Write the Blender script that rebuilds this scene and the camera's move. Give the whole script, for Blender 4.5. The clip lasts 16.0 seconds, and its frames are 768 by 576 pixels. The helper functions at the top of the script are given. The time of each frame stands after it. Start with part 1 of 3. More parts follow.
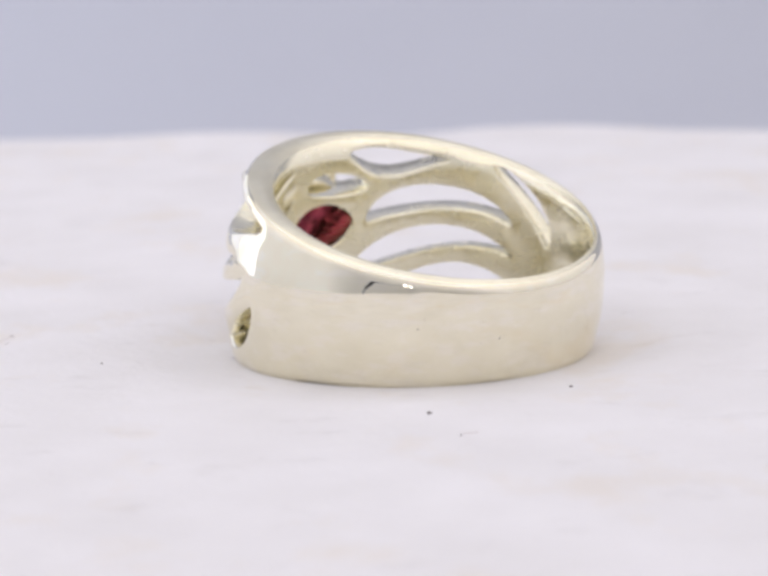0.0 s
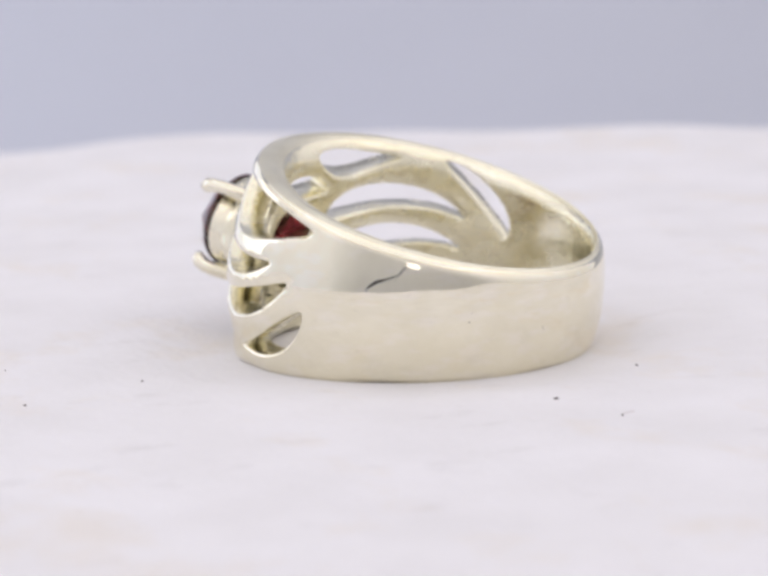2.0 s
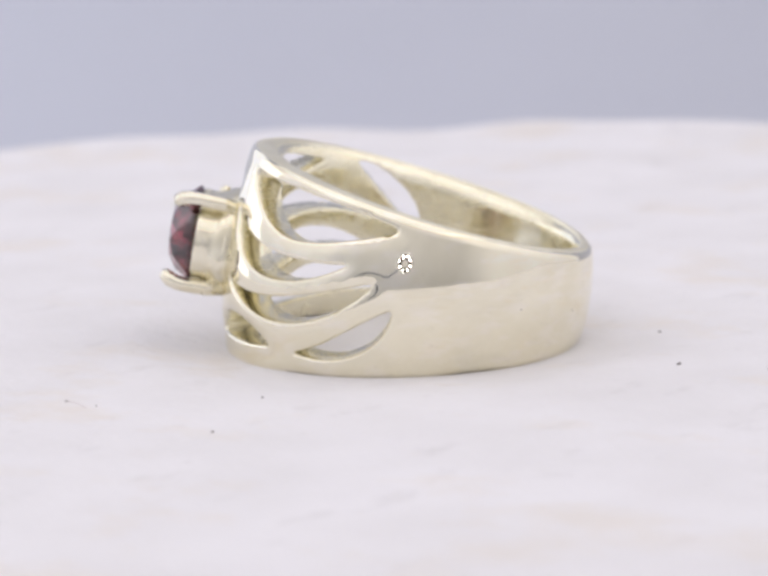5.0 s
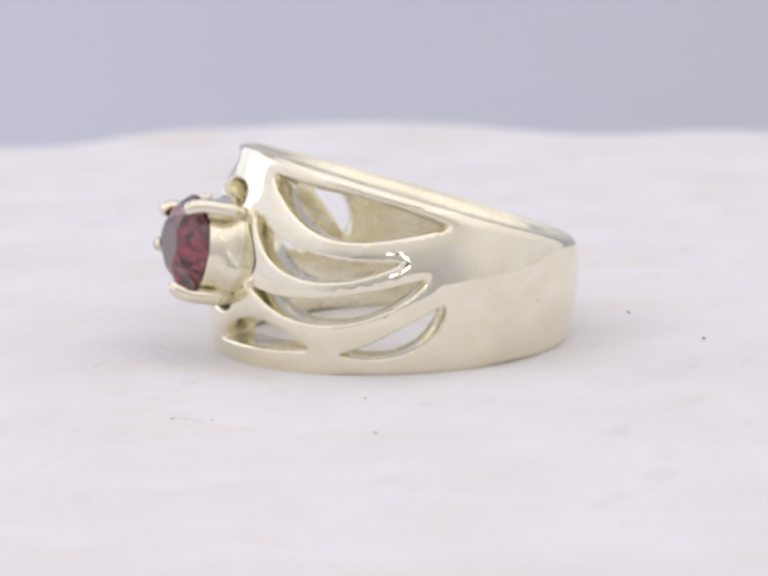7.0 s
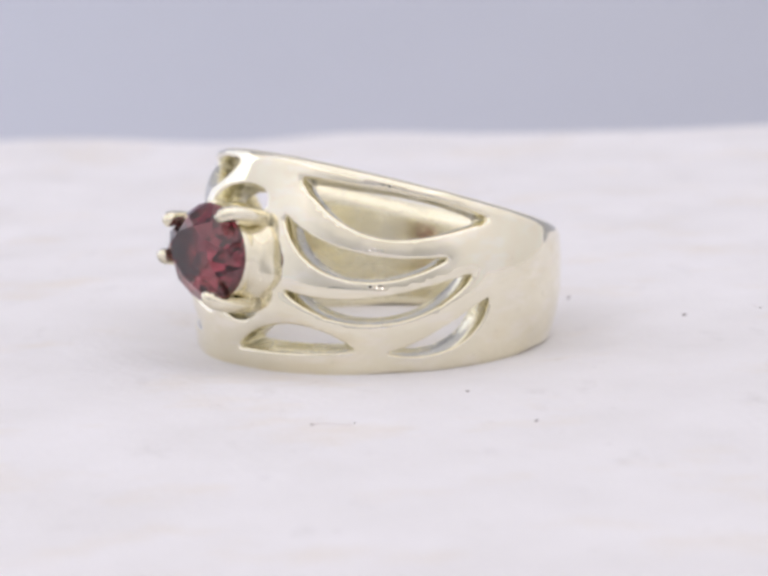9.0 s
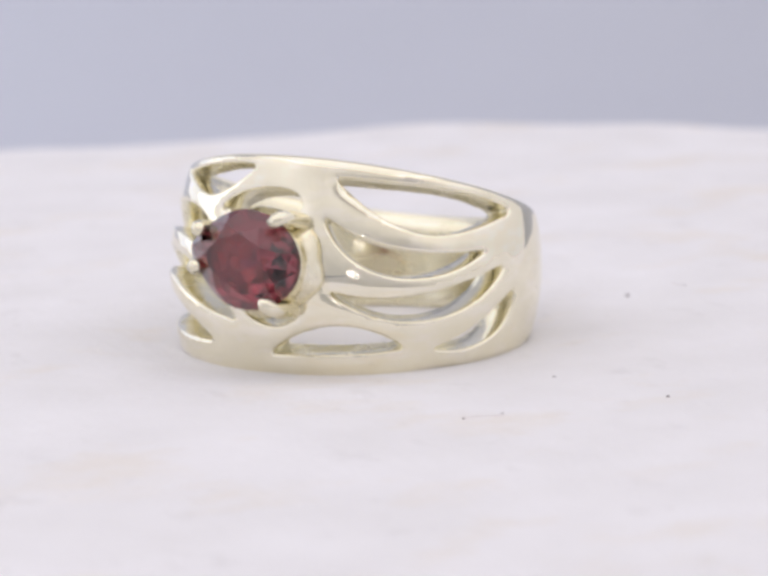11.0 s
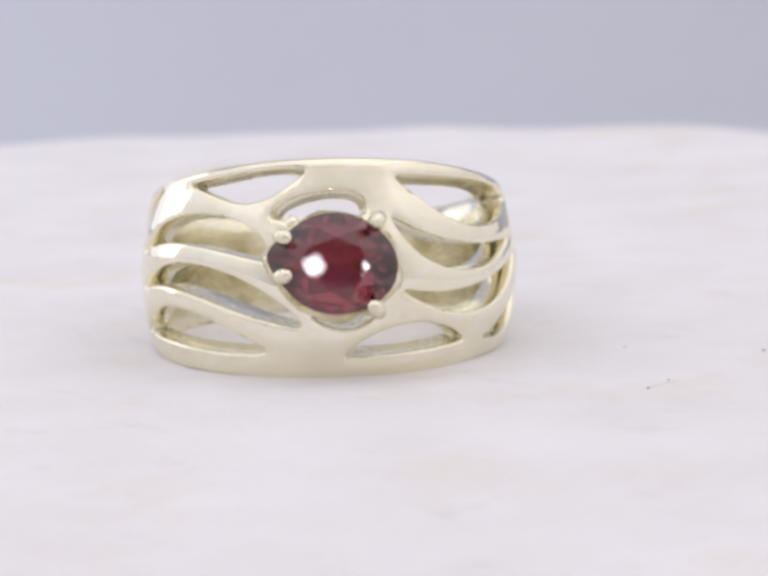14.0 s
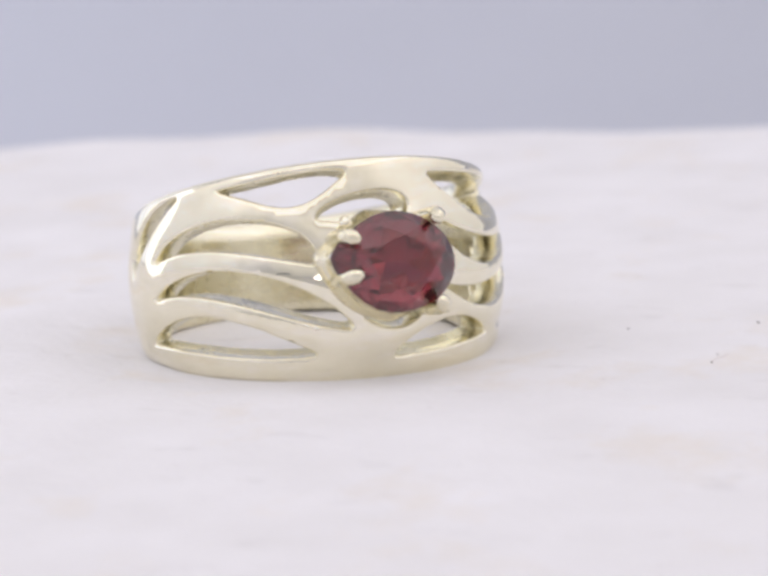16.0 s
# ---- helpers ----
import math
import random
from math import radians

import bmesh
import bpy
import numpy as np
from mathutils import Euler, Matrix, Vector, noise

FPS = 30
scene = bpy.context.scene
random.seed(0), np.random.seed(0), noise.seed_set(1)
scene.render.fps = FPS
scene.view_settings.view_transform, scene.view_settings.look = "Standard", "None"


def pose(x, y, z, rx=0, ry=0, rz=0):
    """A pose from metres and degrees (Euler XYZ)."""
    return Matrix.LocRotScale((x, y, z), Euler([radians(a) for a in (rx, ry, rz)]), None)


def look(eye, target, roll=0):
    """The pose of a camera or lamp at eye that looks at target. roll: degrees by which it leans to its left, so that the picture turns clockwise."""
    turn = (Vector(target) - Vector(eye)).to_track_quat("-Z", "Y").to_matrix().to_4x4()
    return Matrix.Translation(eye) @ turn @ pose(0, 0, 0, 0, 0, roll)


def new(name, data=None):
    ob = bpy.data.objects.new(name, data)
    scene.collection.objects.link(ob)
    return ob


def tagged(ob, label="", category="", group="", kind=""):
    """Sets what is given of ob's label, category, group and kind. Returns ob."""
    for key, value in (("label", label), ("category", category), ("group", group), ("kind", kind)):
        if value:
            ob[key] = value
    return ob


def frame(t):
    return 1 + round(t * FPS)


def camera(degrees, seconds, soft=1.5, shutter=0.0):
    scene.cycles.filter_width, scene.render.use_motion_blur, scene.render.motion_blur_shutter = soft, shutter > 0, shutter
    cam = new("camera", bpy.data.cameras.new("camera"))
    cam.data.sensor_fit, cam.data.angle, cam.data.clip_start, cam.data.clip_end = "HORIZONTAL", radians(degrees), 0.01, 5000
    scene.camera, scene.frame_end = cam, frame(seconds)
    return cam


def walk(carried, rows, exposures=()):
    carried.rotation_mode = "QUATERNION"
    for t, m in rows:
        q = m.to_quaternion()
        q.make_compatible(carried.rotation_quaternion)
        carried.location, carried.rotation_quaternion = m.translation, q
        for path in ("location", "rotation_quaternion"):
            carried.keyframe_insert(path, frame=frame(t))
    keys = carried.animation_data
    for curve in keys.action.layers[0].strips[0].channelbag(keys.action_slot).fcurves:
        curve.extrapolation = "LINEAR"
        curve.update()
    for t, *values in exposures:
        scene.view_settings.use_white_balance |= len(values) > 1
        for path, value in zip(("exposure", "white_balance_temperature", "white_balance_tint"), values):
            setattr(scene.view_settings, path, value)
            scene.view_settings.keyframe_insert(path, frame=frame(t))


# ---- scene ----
# ---- camera: a small lens on a stand, standing still ----
cam = camera(16.78, 16.0, soft=3.4)
EYE = (0.0, -0.15, 0.03107)
AIM = (math.sin(radians(0.50)) * math.cos(radians(10.606)), math.cos(radians(0.50)) * math.cos(radians(10.606)), -math.sin(radians(10.606)))
CAM_POSE = look(EYE, [e + 0.14 * a for e, a in zip(EYE, AIM)], -1.56)
walk(cam, [(0.0, CAM_POSE), (16.0, CAM_POSE)], exposures=[(0.0, 0.0, 6350, 16), (16.0, 0.0, 6350, 16)])
cam.data.dof.use_dof = True
cam.data.dof.focus_distance = 0.142
cam.data.dof.aperture_fstop = 70.0

# turn of the cloth-covered table: seconds, degrees
TURN = [(0, 0), (0.5, 5.94), (1, 10.24), (1.5, 16.51), (2, 20.68), (2.5, 26.48), (3, 30.52), (3.5, 37.23), (4, 41.27), (4.5, 47.2), (5, 51.6),
        (5.5, 57.7), (6, 61.9), (6.5, 68.14), (7, 71.94), (7.5, 77.92), (8, 82.01), (8.5, 88.15), (9, 92.36), (9.5, 98.5), (10, 102.8),
        (10.5, 109.0), (11, 113.2), (11.5, 119.85), (12, 123.77), (12.5, 129.65), (13, 133.63), (13.5, 140.54), (14, 144.46), (14.5, 150.23),
        (15, 154.08), (15.5, 159.85), (16, 163.83)]

# ---- light ----
world = bpy.data.worlds.new("world")
scene.world = world
world.use_nodes = True
world.node_tree.nodes["Background"].inputs["Color"].default_value = (0.8, 0.85, 1.0, 1)
world.node_tree.nodes["Background"].inputs["Strength"].default_value = 0.3


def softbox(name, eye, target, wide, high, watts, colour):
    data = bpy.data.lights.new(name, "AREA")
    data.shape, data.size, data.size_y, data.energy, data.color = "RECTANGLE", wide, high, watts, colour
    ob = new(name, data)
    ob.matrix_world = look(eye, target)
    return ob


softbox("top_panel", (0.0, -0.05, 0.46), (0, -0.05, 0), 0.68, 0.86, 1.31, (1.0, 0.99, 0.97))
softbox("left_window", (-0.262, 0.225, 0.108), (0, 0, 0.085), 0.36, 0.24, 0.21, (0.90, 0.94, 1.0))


# ---- materials ----
def material(name, colour, rough=0.5, metal=0.0):
    m = bpy.data.materials.new(name)
    m.use_nodes = True
    b = m.node_tree.nodes["Principled BSDF"]
    b.inputs["Base Color"].default_value = (*colour, 1)
    b.inputs["Roughness"].default_value = rough
    b.inputs["Metallic"].default_value = metal
    return m


def node(m, kind, **values):
    n = m.node_tree.nodes.new(kind)
    for k, v in values.items():
        n.inputs[k].default_value = v
    return n


def mottled(m, low, high, scale, bump=0.0, bump_scale=1.0, detail=5.0, distance=0.0002, relief=6.0):
    """Colour that wanders between two tones, and a fine relief, in object space."""
    t, b = m.node_tree, m.node_tree.nodes["Principled BSDF"]
    co = node(m, "ShaderNodeTexCoord")
    n1 = node(m, "ShaderNodeTexNoise", Scale=scale, Detail=detail)
    ramp = node(m, "ShaderNodeValToRGB")
    ramp.color_ramp.elements[0].position, ramp.color_ramp.elements[1].position = 0.3, 0.7
    ramp.color_ramp.elements[0].color, ramp.color_ramp.elements[1].color = (*low, 1), (*high, 1)
    t.links.new(co.outputs["Object"], n1.inputs["Vector"])
    t.links.new(n1.outputs["Fac"], ramp.inputs["Fac"])
    t.links.new(ramp.outputs["Color"], b.inputs["Base Color"])
    if bump:
        n2 = node(m, "ShaderNodeTexNoise", Scale=bump_scale, Detail=relief)
        bp = node(m, "ShaderNodeBump", Strength=bump, Distance=distance)
        t.links.new(co.outputs["Object"], n2.inputs["Vector"])
        t.links.new(n2.outputs["Fac"], bp.inputs["Height"])
        t.links.new(bp.outputs["Normal"], b.inputs["Normal"])
    return m


SILVER = mottled(material("polished_silver", (0.89, 0.85, 0.72), 0.035, 1.0), (0.87, 0.82, 0.642), (0.92, 0.875, 0.712), 420, 0.13, 260, distance=0.0001, relief=2.0)
SATIN = mottled(material("satin_silver", (0.90, 0.85, 0.68), 0.27, 1.0), (0.91, 0.855, 0.635), (0.96, 0.92, 0.755), 330, 0.60, 420, distance=0.0001, relief=3.0)
RIM = mottled(material("brushed_silver", (0.89, 0.85, 0.72), 0.40, 1.0), (0.86, 0.81, 0.63), (0.925, 0.885, 0.72), 420, 0.25, 500, distance=0.0001, relief=3.0)
CAST = mottled(material("cast_silver", (0.89, 0.85, 0.72), 0.20, 1.0), (0.81, 0.75, 0.56), (0.92, 0.88, 0.73), 700, 0.35, 650, distance=0.0001, relief=3.0)
GARNET = material("red_garnet", (0.225, 0.036, 0.048), 0.02)
GARNET.node_tree.nodes["Principled BSDF"].inputs["Transmission Weight"].default_value = 1.0
GARNET.node_tree.nodes["Principled BSDF"].inputs["IOR"].default_value = 1.76
CLOTH = mottled(material("white_cloth", (0.84, 0.82, 0.82), 0.95), (0.805, 0.79, 0.80), (0.868, 0.855, 0.876), 110, 0.40, 1100, distance=0.0003)


def smudges(m, tone, scale, start, amount, stretch):
    """Sparse soft stains over a material's colour."""
    t, b = m.node_tree, m.node_tree.nodes["Principled BSDF"]
    under = b.inputs["Base Color"].links[0].from_socket
    co = node(m, "ShaderNodeTexCoord")
    mp = node(m, "ShaderNodeMapping", Scale=stretch)
    n = node(m, "ShaderNodeTexNoise", Scale=scale, Detail=4.0, Roughness=0.6)
    ramp = node(m, "ShaderNodeValToRGB")
    ramp.color_ramp.elements[0].position, ramp.color_ramp.elements[1].position = start, start + 0.13
    ramp.color_ramp.elements[0].color, ramp.color_ramp.elements[1].color = (0, 0, 0, 1), (amount, amount, amount, 1)
    mix = node(m, "ShaderNodeMix")
    mix.data_type = "RGBA"
    t.links.new(co.outputs["Object"], mp.inputs["Vector"])
    t.links.new(mp.outputs["Vector"], n.inputs["Vector"])
    t.links.new(n.outputs["Fac"], ramp.inputs["Fac"])
    t.links.new(ramp.outputs["Color"], mix.inputs[0])
    t.links.new(under, mix.inputs[6])
    mix.inputs[7].default_value = (*tone, 1)
    t.links.new(mix.outputs[2], b.inputs["Base Color"])


def worn(m, low, high, scale, stretch):
    """Gloss that wanders over a surface: rubbed bright here, dull there."""
    t, b = m.node_tree, m.node_tree.nodes["Principled BSDF"]
    co = node(m, "ShaderNodeTexCoord")
    mp = node(m, "ShaderNodeMapping", Scale=stretch)
    n = node(m, "ShaderNodeTexNoise", Scale=scale, Detail=4.0, Roughness=0.65)
    r = node(m, "ShaderNodeMapRange")
    r.inputs["From Min"].default_value, r.inputs["From Max"].default_value = 0.35, 0.68
    r.inputs["To Min"].default_value, r.inputs["To Max"].default_value = low, high
    t.links.new(co.outputs["Object"], mp.inputs["Vector"])
    t.links.new(mp.outputs["Vector"], n.inputs["Vector"])
    t.links.new(n.outputs["Fac"], r.inputs["Value"])
    t.links.new(r.outputs["Result"], b.inputs["Roughness"])


def brushed(m, scale, stretch, low, high, strength):
    """Fine streaks of an abrasive, in colour and relief, over what the material has."""
    t, b = m.node_tree, m.node_tree.nodes["Principled BSDF"]
    under, relief = b.inputs["Base Color"].links[0].from_socket, b.inputs["Normal"].links[0].from_socket
    co = node(m, "ShaderNodeTexCoord")
    mp = node(m, "ShaderNodeMapping", Scale=stretch)
    n = node(m, "ShaderNodeTexNoise", Scale=scale, Detail=3.0)
    r = node(m, "ShaderNodeMapRange")
    r.inputs["From Min"].default_value, r.inputs["From Max"].default_value = 0.3, 0.7
    r.inputs["To Min"].default_value, r.inputs["To Max"].default_value = low, high
    mul = node(m, "ShaderNodeMix")
    mul.data_type, mul.blend_type = "RGBA", "MULTIPLY"
    mul.inputs[0].default_value = 1.0
    bp = node(m, "ShaderNodeBump", Strength=strength, Distance=0.0001)
    t.links.new(co.outputs["Object"], mp.inputs["Vector"])
    t.links.new(mp.outputs["Vector"], n.inputs["Vector"])
    t.links.new(n.outputs["Fac"], r.inputs["Value"])
    t.links.new(under, mul.inputs[6])
    t.links.new(r.outputs["Result"], mul.inputs[7])
    t.links.new(mul.outputs[2], b.inputs["Base Color"])
    t.links.new(n.outputs["Fac"], bp.inputs["Height"])
    t.links.new(relief, bp.inputs["Normal"])
    t.links.new(bp.outputs["Normal"], b.inputs["Normal"])


worn(SILVER, 0.015, 0.06, 600, (1.0, 1.0, 1.8))
worn(SATIN, 0.13, 0.36, 500, (1.0, 1.0, 2.0))
worn(CAST, 0.10, 0.34, 900, (1.0, 1.0, 1.0))
brushed(SATIN, 420, (0.5, 0.5, 4.0), 0.93, 1.0, 0.20)
brushed(RIM, 900, (0.6, 0.6, 3.0), 0.93, 1.0, 0.10)
smudges(SILVER, (0.955, 0.91, 0.83), 520, 0.50, 0.38, (1.0, 1.0, 2.8))
smudges(SILVER, (0.60, 0.56, 0.42), 1000, 0.69, 0.55, (1.0, 1.0, 1.6))
smudges(SILVER, (0.80, 0.76, 0.60), 260, 0.58, 0.45, (1.0, 1.0, 2.0))
smudges(CLOTH, (0.62, 0.60, 0.60), 170, 0.60, 0.30, (1.0, 1.7, 1.0))
smudges(CLOTH, (0.80, 0.73, 0.64), 75, 0.54, 0.42, (1.4, 1.0, 1.0))
smudges(CLOTH, (0.55, 0.52, 0.52), 520, 0.66, 0.30, (1.0, 1.0, 1.0))
WALL = mottled(material("grey_lavender_fabric", (0.5, 0.5, 0.58), 0.9), (0.55, 0.57, 0.645), (0.58, 0.60, 0.675), 9, 0.1, 600)
TENT = mottled(material("white_tent_fabric", (0.75, 0.73, 0.7), 0.9), (0.72, 0.70, 0.67), (0.78, 0.76, 0.73), 9, 0.1, 600)
GLOW = mottled(material("glowing_tent_fabric", (0.75, 0.73, 0.7), 0.9), (0.72, 0.70, 0.67), (0.78, 0.76, 0.73), 9, 0.1, 600)


def added_glow(m):
    """Adds emission to the fabric in place of lamps outside: strong at the sides, weaker round the front, cooler to the
    left.
    """
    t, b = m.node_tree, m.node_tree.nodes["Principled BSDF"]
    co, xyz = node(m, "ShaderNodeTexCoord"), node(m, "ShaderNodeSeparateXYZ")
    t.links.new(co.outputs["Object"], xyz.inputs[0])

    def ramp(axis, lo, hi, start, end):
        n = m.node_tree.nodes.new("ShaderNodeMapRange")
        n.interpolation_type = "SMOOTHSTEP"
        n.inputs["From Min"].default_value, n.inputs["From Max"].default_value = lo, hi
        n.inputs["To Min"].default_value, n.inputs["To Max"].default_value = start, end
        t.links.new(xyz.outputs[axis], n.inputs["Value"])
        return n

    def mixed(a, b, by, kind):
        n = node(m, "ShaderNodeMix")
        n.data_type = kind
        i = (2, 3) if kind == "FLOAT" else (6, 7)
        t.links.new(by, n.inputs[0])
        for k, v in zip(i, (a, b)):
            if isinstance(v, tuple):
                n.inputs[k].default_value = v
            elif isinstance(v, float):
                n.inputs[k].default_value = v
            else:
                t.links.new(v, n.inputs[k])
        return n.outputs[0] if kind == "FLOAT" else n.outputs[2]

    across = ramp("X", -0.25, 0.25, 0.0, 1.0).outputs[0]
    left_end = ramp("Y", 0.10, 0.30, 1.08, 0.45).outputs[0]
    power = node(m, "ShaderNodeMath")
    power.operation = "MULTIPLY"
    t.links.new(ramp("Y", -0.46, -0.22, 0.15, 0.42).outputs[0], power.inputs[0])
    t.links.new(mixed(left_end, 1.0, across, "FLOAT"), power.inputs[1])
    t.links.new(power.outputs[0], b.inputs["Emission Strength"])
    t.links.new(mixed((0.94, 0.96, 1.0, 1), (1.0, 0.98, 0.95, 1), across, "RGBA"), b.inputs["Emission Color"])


added_glow(GLOW)
BLACK = material("black_plastic", (0.02, 0.02, 0.022), 0.4)
SPECK = material("dark_lint", (0.20, 0.17, 0.17), 0.9)
HAIR = material("pale_fibre", (0.62, 0.56, 0.55), 0.8)
LED = material("led", (1, 1, 1), 0.5)
LED.node_tree.nodes["Principled BSDF"].inputs["Emission Color"].default_value = (1, 0.98, 0.95, 1)
LED.node_tree.nodes["Principled BSDF"].inputs["Emission Strength"].default_value = 45.0


# ---- building helpers ----
def mesh_of(name, bm, mat, smooth=True):
    me = bpy.data.meshes.new(name)
    bm.normal_update()
    bm.to_mesh(me)
    bm.free()
    me.materials.append(mat)
    for p in me.polygons:
        p.use_smooth = smooth
    return me


def part(name, bm, mat, parent=None, label="", smooth=True):
    ob = new(name, mesh_of(name, bm, mat, smooth))
    ob.parent = parent
    return tagged(ob, label)


def slab(lo, hi):
    bm = bmesh.new()
    bmesh.ops.create_cube(bm, size=1)
    for v in bm.verts:
        v.co = [l + (c + 0.5) * (h - l) for c, l, h in zip(v.co, lo, hi)]
    return bm


# ---- setting: a small photo tent, its wall run round the front and glowing dimmer there ----
def setting():
    def piece(name, lo, hi, mat, label, category):
        tagged(part(name, slab(lo, hi), mat), label, category, kind="structure")
    # one sheet of fabric: the floor, swept up into the backdrop
    line = [(-0.50, -0.034), (0.10, -0.034)]
    line += [(0.20 + 0.18 * math.sin(radians(a)), 0.146 - 0.18 * math.cos(radians(a))) for a in range(0, 91, 6)]
    line += [(0.38, 0.30), (0.38, 0.60)]
    bm = bmesh.new()
    rows = [[bm.verts.new((x, y + k * 0.006, z - k * 0.006)) for y, z in line] for x in (-0.36, 0.36) for k in (0, 1)]
    for p, q in ((rows[0], rows[2]), (rows[3], rows[1]), (rows[1], rows[0]), (rows[2], rows[3])):
        for k in range(len(line) - 1):
            bm.faces.new((p[k], q[k], q[k + 1], p[k + 1]))
    bmesh.ops.recalc_face_normals(bm, faces=bm.faces)
    tagged(part("backdrop", bm, WALL), "plain pale grey lavender fabric backdrop swept over the table", "backdrop", kind="structure")
    # the sides run round into the front without a corner
    plan = [(-0.362, 0.39), (-0.362, 0.10), (-0.362, -0.20)]
    plan += [(-0.062 - 0.30 * math.cos(radians(a)), -0.20 - 0.302 * math.sin(radians(a))) for a in range(6, 90, 6)] + [(-0.062, -0.502)]
    plan += [(-x, y) for x, y in reversed(plan)]
    bm = bmesh.new()
    rows = [[bm.verts.new((x * grow, y - (grow - 1) * 0.3, z)) for x, y in plan] for grow in (1.0, 1.03) for z in (-0.05, 0.605)]
    for p, q in ((rows[0], rows[1]), (rows[3], rows[2]), (rows[1], rows[3]), (rows[2], rows[0])):
        for k in range(len(plan) - 1):
            bm.faces.new((p[k], p[k + 1], q[k + 1], q[k]))
    bmesh.ops.recalc_face_normals(bm, faces=bm.faces)
    # out of view; its emission is added to fill the scene and the band's reflections
    tagged(part("wall_front", bm, GLOW), "white fabric wall of a photo tent, with an added glow of its own", "tent wall", kind="structure")
    piece("ceiling", (-0.372, -0.52, 0.605), (0.372, 0.39, 0.615), TENT, "white fabric top of a photo tent", "ceiling")


setting()


def lens_ring():
    """The ring of small lights round the lens, which the polished band mirrors."""
    base = new("camera_light_ring")
    base.matrix_world = CAM_POSE
    tagged(base, "black ring of eight small white lights round the lens", "ring light")
    bm = bmesh.new()
    prof = [(0.0056, 0.004), (0.0056, 0.012), (0.0104, 0.012), (0.0104, 0.004)]
    rings = [[bm.verts.new((r * math.cos(a), r * math.sin(a), z)) for a in [k * math.tau / 48 for k in range(48)]] for r, z in prof]
    for i in range(4):
        p, q = rings[i], rings[(i + 1) % 4]
        for k in range(48):
            bm.faces.new((p[k], p[(k + 1) % 48], q[(k + 1) % 48], q[k]))
    bmesh.ops.recalc_face_normals(bm, faces=bm.faces)
    part("housing", bm, BLACK, base, smooth=False)
    for k in range(8):
        a = (k + 0.5) * math.tau / 8
        bm = bmesh.new()
        bmesh.ops.create_uvsphere(bm, u_segments=12, v_segments=8, radius=0.0008, matrix=Matrix.Translation((0.0087 * math.cos(a), 0.0087 * math.sin(a), 0.0040)))
        part("led", bm, LED, base, "small white glowing diode")


lens_ring()


def lens_cable():
    """The dark cable that hangs from the lens down to the table, mirrored in the band."""
    base = new("camera_cable")
    tagged(base, "thin dark cable with a plug beside the lens", "cable")
    way = [Vector(p) for p in ((-0.012, -0.164, 0.026), (-0.026, -0.158, 0.017), (-0.046, -0.152, 0.013), (-0.060, -0.150, 0.011), (-0.075, -0.150, 0.004), (-0.088, -0.151, -0.012), (-0.095, -0.152, -0.033))]
    for name, pts, rad in (("cord", way, [0.0008] * 7), ("plug", way[2:5], [0.0012, 0.0022, 0.0016])):
        bm = bmesh.new()
        rows = []
        for i, p in enumerate(pts):
            d = (pts[min(i + 1, len(pts) - 1)] - pts[max(i - 1, 0)]).normalized()
            u = d.cross(Vector((0, 1, 0.2))).normalized()
            v = d.cross(u)
            rows.append([bm.verts.new(p + rad[i] * (math.cos(k * math.tau / 12) * u + math.sin(k * math.tau / 12) * v)) for k in range(12)])
        for p, q in zip(rows, rows[1:]):
            for k in range(12):
                bm.faces.new((p[k], p[(k + 1) % 12], q[(k + 1) % 12], q[k]))
        bm.faces.new(rows[0][::-1])
        bm.faces.new(rows[-1])
        bmesh.ops.recalc_face_normals(bm, faces=bm.faces)
        part(name, bm, BLACK, base)


lens_cable()


# ---- turntable and cloth ----
def cloth_height(x, y):
    r = math.hypot(x, y)
    dent = 1 - min(1.0, max(0.0, (math.hypot(x - 0.0029, y + 0.001) - 0.0124) / 0.004))
    far = min(1.0, max(0.0, (r - 0.050) / 0.035))
    a = 0.5 + 0.5 * noise.noise(Vector((x * 26 + 3.1, y * 26 - 1.7, 0.4)))
    fine = noise.noise(Vector((x * 140, y * 140, 2.0)))
    b = noise.noise(Vector((x * 70 - 5.0, y * 70 + 2.0, 1.3)))
    return far * (0.0024 * a - 0.0008 + 0.0009 * b) + 0.00007 * fine - 0.0005 * dent


